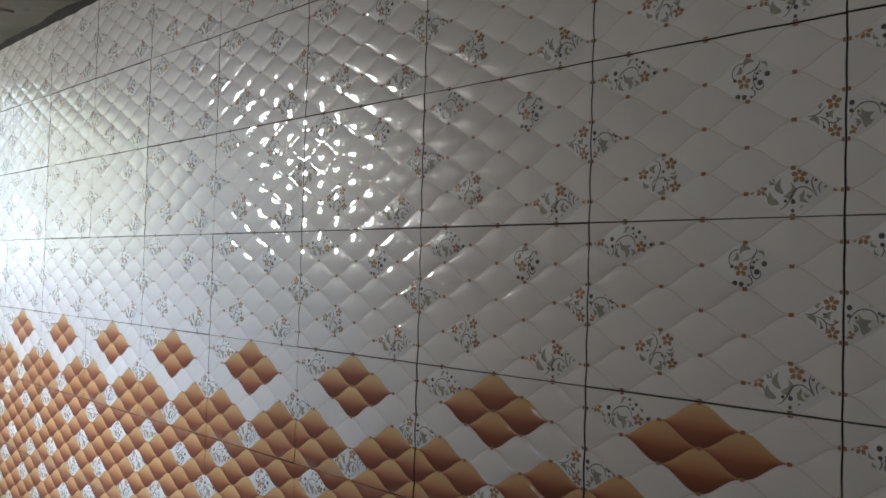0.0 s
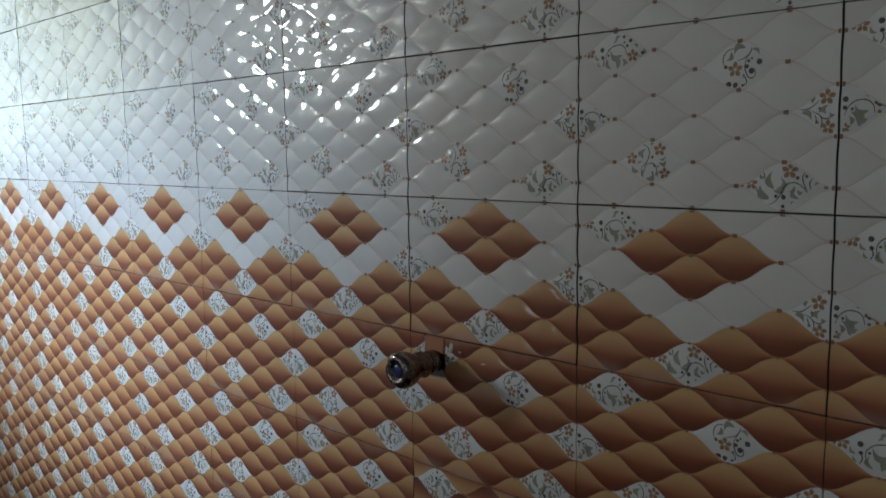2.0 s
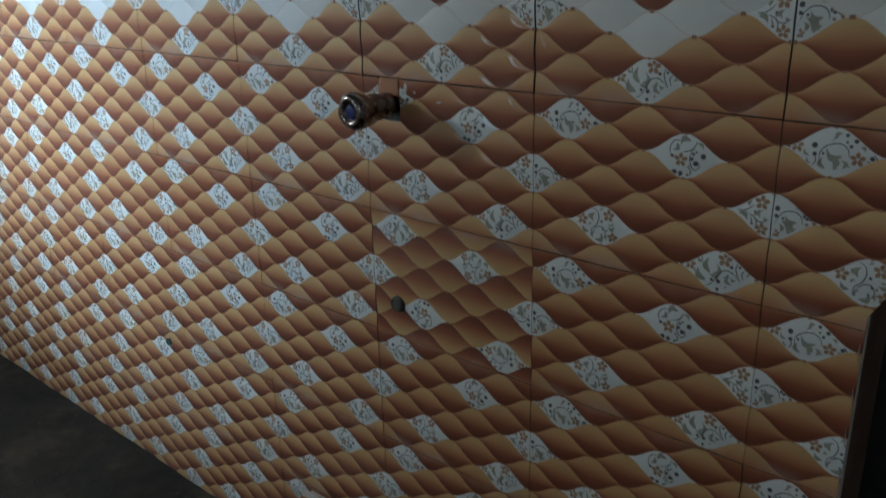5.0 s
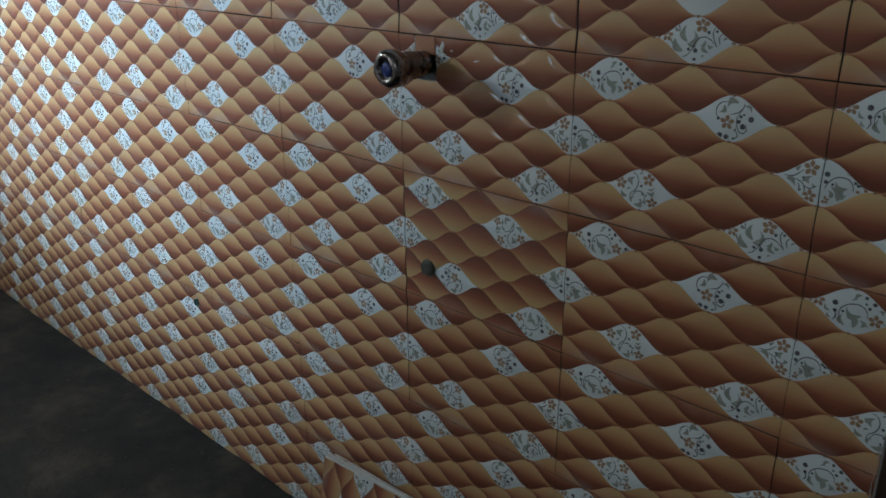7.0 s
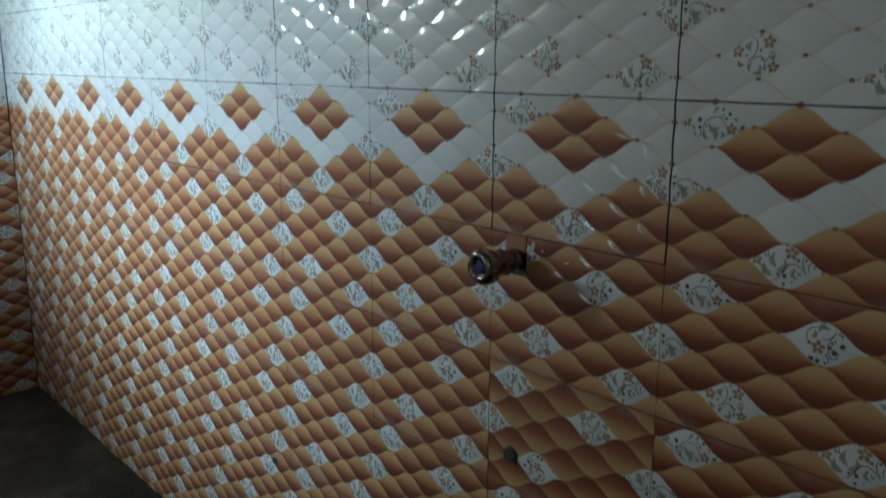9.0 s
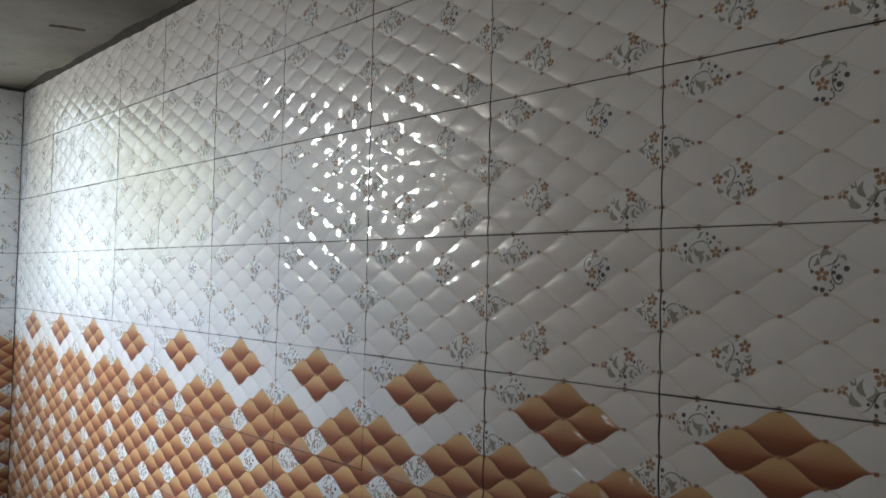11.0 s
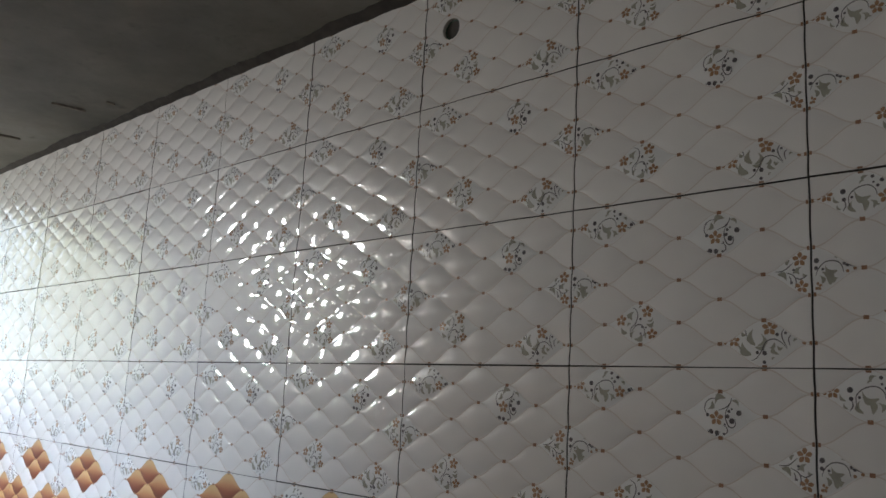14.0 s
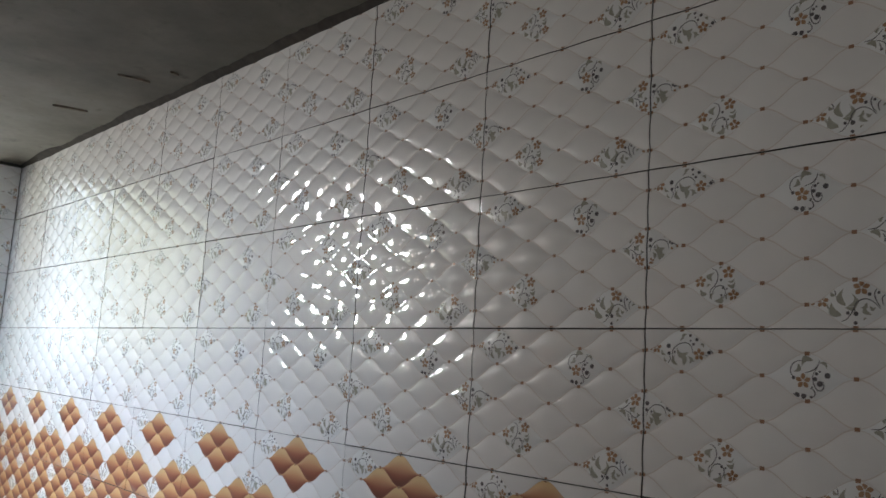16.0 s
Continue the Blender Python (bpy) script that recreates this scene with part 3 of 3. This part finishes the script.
def tap():
    """A bronzed concealed-valve body that sticks out of a square cut in the tiles, with no handle yet."""
    t = holder("wall_tap", pose(-0.687, -0.002, 1.219), "bronzed metal tap body without handle, sticking out of the tiles", "tap")
    part("socket", lathe([(0.0, 0.019), (0.012, 0.019), (0.014, 0.0215), (0.030, 0.0215), (0.033, 0.0195), (0.036, 0.017)]), METAL, t, smooth=True)
    body = lathe([(0.034, 0.017), (0.038, 0.0205), (0.044, 0.0228), (0.051, 0.0222), (0.057, 0.0200), (0.063, 0.0198), (0.069, 0.0225), (0.076, 0.0262),
                  (0.084, 0.0286), (0.094, 0.0292), (0.102, 0.0280), (0.107, 0.0245), (0.109, 0.0205), (0.108, 0.0150), (0.103, 0.0130)], 36)
    for v in body.verts:
        a = math.atan2(v.co.z, v.co.x)
        v.co.x *= 1.12 + 0.05 * math.cos(3 * a + 40 * v.co.y)
        v.co.z *= 1.12 + 0.05 * math.sin(2 * a - 30 * v.co.y)
    part("body", body, METAL, t, smooth=True)
    lug = lathe([(0.0, 0.006), (0.012, 0.008), (0.018, 0.008), (0.021, 0.005)], 16)
    bmesh.ops.transform(lug, matrix=pose(0.0, -0.048, 0.012, 70, 0, 0) @ pose(0, 0, 0), verts=lug.verts)
    part("lug", lug, METAL, t, smooth=True)
    part("cap", lathe([(0.100, 0.0132), (0.1035, 0.0128), (0.1055, 0.0090), (0.1060, 0.0040)]), CAP_BLUE, t, "dark blue plastic cap in the tap's mouth", True)
    return t


def pipe_end(name, x, z, r, depth, out, material, label):
    """A capped pipe end in a round hole of the tiles."""
    p = holder(name, pose(x, 0.0, z), label, "pipe")
    part("sleeve", lathe([(-0.03, r), (out, r), (out + 0.001, r * 0.93), (out - depth, r * 0.80), (out - depth - 0.004, r * 0.70)], 24), material, p, smooth=True)
    part("plug", lathe([(-0.03, r * 0.78), (out - depth * 0.8, r * 0.78), (out - depth * 0.6, r * 0.5)], 18), material, p, smooth=True)
    return p


tap()
pipe_end("pipe_socket", -0.681, 2.434, 0.0205, 0.020, 0.002, PIPE_GREEN, "dark green plastic pipe socket set in the white tiles")
pipe_end("pipe_plug", -0.692, 0.828, 0.0168, -0.006, 0.010, PIPE_GREY, "olive grey pipe plug sticking out of a brown tile")
pipe_end("pipe_stub", -1.592, 0.470, 0.0105, 0.006, 0.012, PIPE_GREEN, "small green pipe stub in the brown tiles")


def loose_tiles():
    """Cut tiles that lean against the wall, stood on end; the one behind shows its pale back."""
    for n in range(3):
        lean = 13.0 - 0.6 * n
        m = pose(-0.846 + 0.004 * n, -0.122 + 0.0105 * n, 0.016, -lean, 0, 4 - n)
        if n == 1:
            ob = part("loose_tile", slab(-0.134, 0.122, -0.0065, 0.0, 0.0, 0.283, 0.0012), BISCUIT)
            ob.matrix_basis = m
        else:
            bm = FACES["brown"].copy()
            cut(bm, [(0.092, -0.2), (0.25, -0.2), (0.25, 0.2), (0.092, 0.2)])
            ob = new("loose_tile", finish_tile(bm, "loose_tile", False))
            ob.matrix_basis = m @ pose(0, 0, 0.092, 0, 90, 0)
        tagged(ob, "loose pale tile leaning with its unglazed back outwards" if n == 1 else "loose brown quilted tile with pale edges leaning on the wall", "tile", "loose tiles on the floor")


loose_tiles()


def ceiling_marks():
    """Dark trowel scars in the ceiling; the dark shade strip along its edge is separate."""
    for x, y, length, turn in ((-2.683, -0.186, 0.115, 75), (-2.168, -0.166, 0.10, 82), (-2.02, -0.10, 0.03, 100)):
        bm = bmesh.new()
        n = 10
        up, low = [], []
        for i in range(n + 1):
            f = i / n - 0.5
            w = 0.0075 * math.sqrt(max(0.03, 1 - (2 * f) ** 2)) * (1 + 0.5 * noise.noise(Vector((9 * f, x, y))))
            up.append(bm.verts.new((length * f, w, 0)))
            low.append(bm.verts.new((length * f, -w * 0.7, 0)))
        for i in range(n):
            bm.faces.new((low[i], up[i], up[i + 1], low[i + 1]))
        made = bmesh.ops.extrude_face_region(bm, geom=list(bm.faces))["geom"]
        bmesh.ops.translate(bm, verts=[g for g in made if isinstance(g, bmesh.types.BMVert)], vec=(0, 0, 0.012))
        bmesh.ops.recalc_face_normals(bm, faces=bm.faces)
        ob = part("trowel_mark", bm, SCAR)
        ob.matrix_basis = pose(x, y, TOP - 0.0045, 0, 0, turn)
        tagged(ob, "dark brown trowel scar in the ceiling plaster", "ceiling mark", kind="structure")


# dark strip for the shadow band under the ceiling, shade put into its colour
def edge_shade_strip():
    bm = bmesh.new()
    n = 260
    a, b, c = [], [], []
    for i in range(n + 1):
        x = END + 0.01 + (RIGHT - END - 0.02) * i / n
        w = 0.020 + 0.020 * noise.fractal(Vector((x * 3, 0, 5)), 1.0, 2.0, 4) + 0.006 * noise.noise(Vector((x * 30, 0, 1)))
        a.append(bm.verts.new((x, -0.0005, TOP - 0.024)))
        b.append(bm.verts.new((x, -0.4 * w - 0.004, TOP - 0.012 + 0.003 * noise.noise(Vector((x * 14, 2, 0))))))
        c.append(bm.verts.new((x, -w - 0.012, TOP + 0.003)))
    for p, q in ((a, b), (b, c)):
        for i in range(n):
            bm.faces.new((p[i], p[i + 1], q[i + 1], q[i]))
    bmesh.ops.recalc_face_normals(bm, faces=bm.faces)
    return tagged(part("trim", bm, EDGE_SHADE, smooth=True), "rough dark strip with shade in its colour where tiles meet ceiling", "mortar", kind="structure")


ceiling_marks()
edge_shade_strip()


def grit():
    """Crumbs of mortar on the floor along the wall."""
    bm = bmesh.new()
    rnd = random.Random(4)
    for _ in range(500):
        x, y, r = rnd.uniform(END + 0.05, 0.6), -abs(rnd.gauss(0.02, 0.45)) - 0.01, rnd.uniform(0.0015, 0.006)
        if y < BACK + 0.1:
            continue
        one = bmesh.ops.create_icosphere(bm, subdivisions=1, radius=r)["verts"]
        for v in one:
            v.co = Vector((x, y, 0.012)) + Vector((v.co.x * rnd.uniform(0.7, 1.3), v.co.y * rnd.uniform(0.7, 1.3), v.co.z * 0.7))
    return tagged(part("grit", bm, MORTAR), "crumbs of dry mortar scattered on the cement floor", "grit", kind="stuff")


grit()

# ---- the tiles, one by one ----
rnd = random.Random(11)


def circle(x, z, r, n=14):
    return [(x + r * math.cos(2 * math.pi * i / n), z + r * math.sin(2 * math.pi * i / n)) for i in range(n)]


def rect(x0, x1, z0, z1):
    return [(x0, z0), (x1, z0), (x1, z1), (x0, z1)]


HOLES = [rect(-0.716, -0.664, 1.188, 1.2648), circle(-0.681, 2.434, 0.0225), circle(-0.692, 0.828, 0.0180), circle(-1.592, 0.470, 0.0120)]
HOLES += [rect(END - 0.5, END + 0.0015, -0.1, 2.7), OPENING]


def overlaps(hole, x, z):
    xs, zs = [p[0] for p in hole], [p[1] for p in hole]
    return min(xs) < x + PX / 2 and max(xs) > x - PX / 2 and min(zs) < z + PZ / 2 and max(zs) > z - PZ / 2


def covered(hole, x, z):
    xs, zs = [p[0] for p in hole], [p[1] for p in hole]
    return min(xs) <= x - PX / 2 and max(xs) >= x + PX / 2 and min(zs) <= z - PZ / 2 and max(zs) >= z + PZ / 2


def lay_tile(wall, kind, m, x, z, holes, turned=False):
    """One tile of a wall: x and z along the wall, m takes the wall's own plane into the room."""
    near = [h for h in holes if overlaps(h, x, z)]
    if any(covered(h, x, z) for h in near):
        return
    if near:
        bm = FACES[kind].copy()
        sign = -1 if turned else 1
        for h in near:
            cut(bm, [(sign * (p - x), sign * (q - z)) for p, q in h])
        me = finish_tile(bm, "tile")
    else:
        me = FACES[kind + "_mesh"]
    ob = new("tile", me)
    ob.parent = wall
    shift = pose(x + rnd.uniform(-0.0004, 0.0004), -0.001 - rnd.uniform(0, 0.0007), z + rnd.uniform(-0.0004, 0.0004),
                 rnd.uniform(-0.12, 0.12), (180 if turned else 0) + rnd.uniform(-0.10, 0.10), rnd.uniform(-0.12, 0.12))
    if kind == "brown":
        shift = shift @ Matrix.Diagonal((1.0042, 1, 1.0026, 1))
    ob.matrix_basis = m @ shift


for k in range(-4, 12):
    for row in range(ROWS_ALL):
        lay_tile(WALL, kind_of(row), Matrix.Identity(4), -PX * (k - 0.5), PZ * (row + 0.5), HOLES, turned=(k, row) == (2, 3))

for k in range(7):
    for row in range(ROWS_ALL):
        lay_tile(WALL_END, kind_of(row), pose(END, 0, 0, 0, 0, 90), -0.012 - PX * (k + 0.5), PZ * (row + 0.5), [rect(-3.2, BACK, -0.1, 2.7), rect(*VENT), rect(*HIGH)])

# the small piece of tile let in above the tap
patch = slab(-0.7145, -0.6660, -0.0095, 0.0, 1.2335, 1.2640, 0.0012)
patch_ob = part("tile_patch", patch, BROWN, WALL)


def plaster_smears():
    """Dabs of white plaster left on the glaze beside the tap's hole."""
    for x, z, wide, high, turn in ((-0.650, 1.248, 0.009, 0.020, 20), (-0.641, 1.226, 0.016, 0.005, -25), (-0.572, 1.232, 0.017, 0.003, -12),
                                   (-0.628, 1.244, 0.006, 0.003, 10), (-0.722, 1.243, 0.005, 0.010, 15)):
        bm = bmesh.new()
        ring = []
        for i in range(12):
            a = 2 * math.pi * i / 12
            w = 0.5 * (1 + 0.5 * noise.noise(Vector((math.cos(a) * 1.7, math.sin(a) * 1.7, 40 * x))))
            ring.append(bm.verts.new((wide * w * math.cos(a), 0.0, high * w * math.sin(a))))
        tip = bm.verts.new((0, -0.0012, 0))
        for p, q in zip(ring, ring[1:] + ring[:1]):
            bm.faces.new((p, q, tip))
        made = bmesh.ops.extrude_edge_only(bm, edges=[e for e in bm.edges if e.is_boundary])["geom"]
        bmesh.ops.translate(bm, verts=[g for g in made if isinstance(g, bmesh.types.BMVert)], vec=(0, 0.003, 0))
        bmesh.ops.recalc_face_normals(bm, faces=bm.faces)
        part("plaster_dab", bm, BISCUIT, WALL, "white plaster dab").matrix_basis = pose(x, -0.0092, z, 0, turn, 0)


plaster_smears()


def chipped_edge():
    """The pale chipped rim of the tiles along the rough opening."""
    bm = bmesh.new()
    n, a, b = 90, [], []
    for i in range(n + 1):
        z = 1.030 * i / n
        w = 0.0035 + 0.0030 * noise.fractal(Vector((z * 9, 0, 3)), 1.0, 2.0, 4)
        a.append(bm.verts.new((0.1325, -0.0010, z)))
        b.append(bm.verts.new((0.1310 - max(0.0006, w), -THICK - 0.0030, z)))
    for i in range(n):
        bm.faces.new((b[i], a[i], a[i + 1], b[i + 1]))
    bmesh.ops.recalc_face_normals(bm, faces=bm.faces)
    return part("chipped_edge", bm, BISCUIT, WALL, "pale chipped ceramic edge")


chipped_edge()
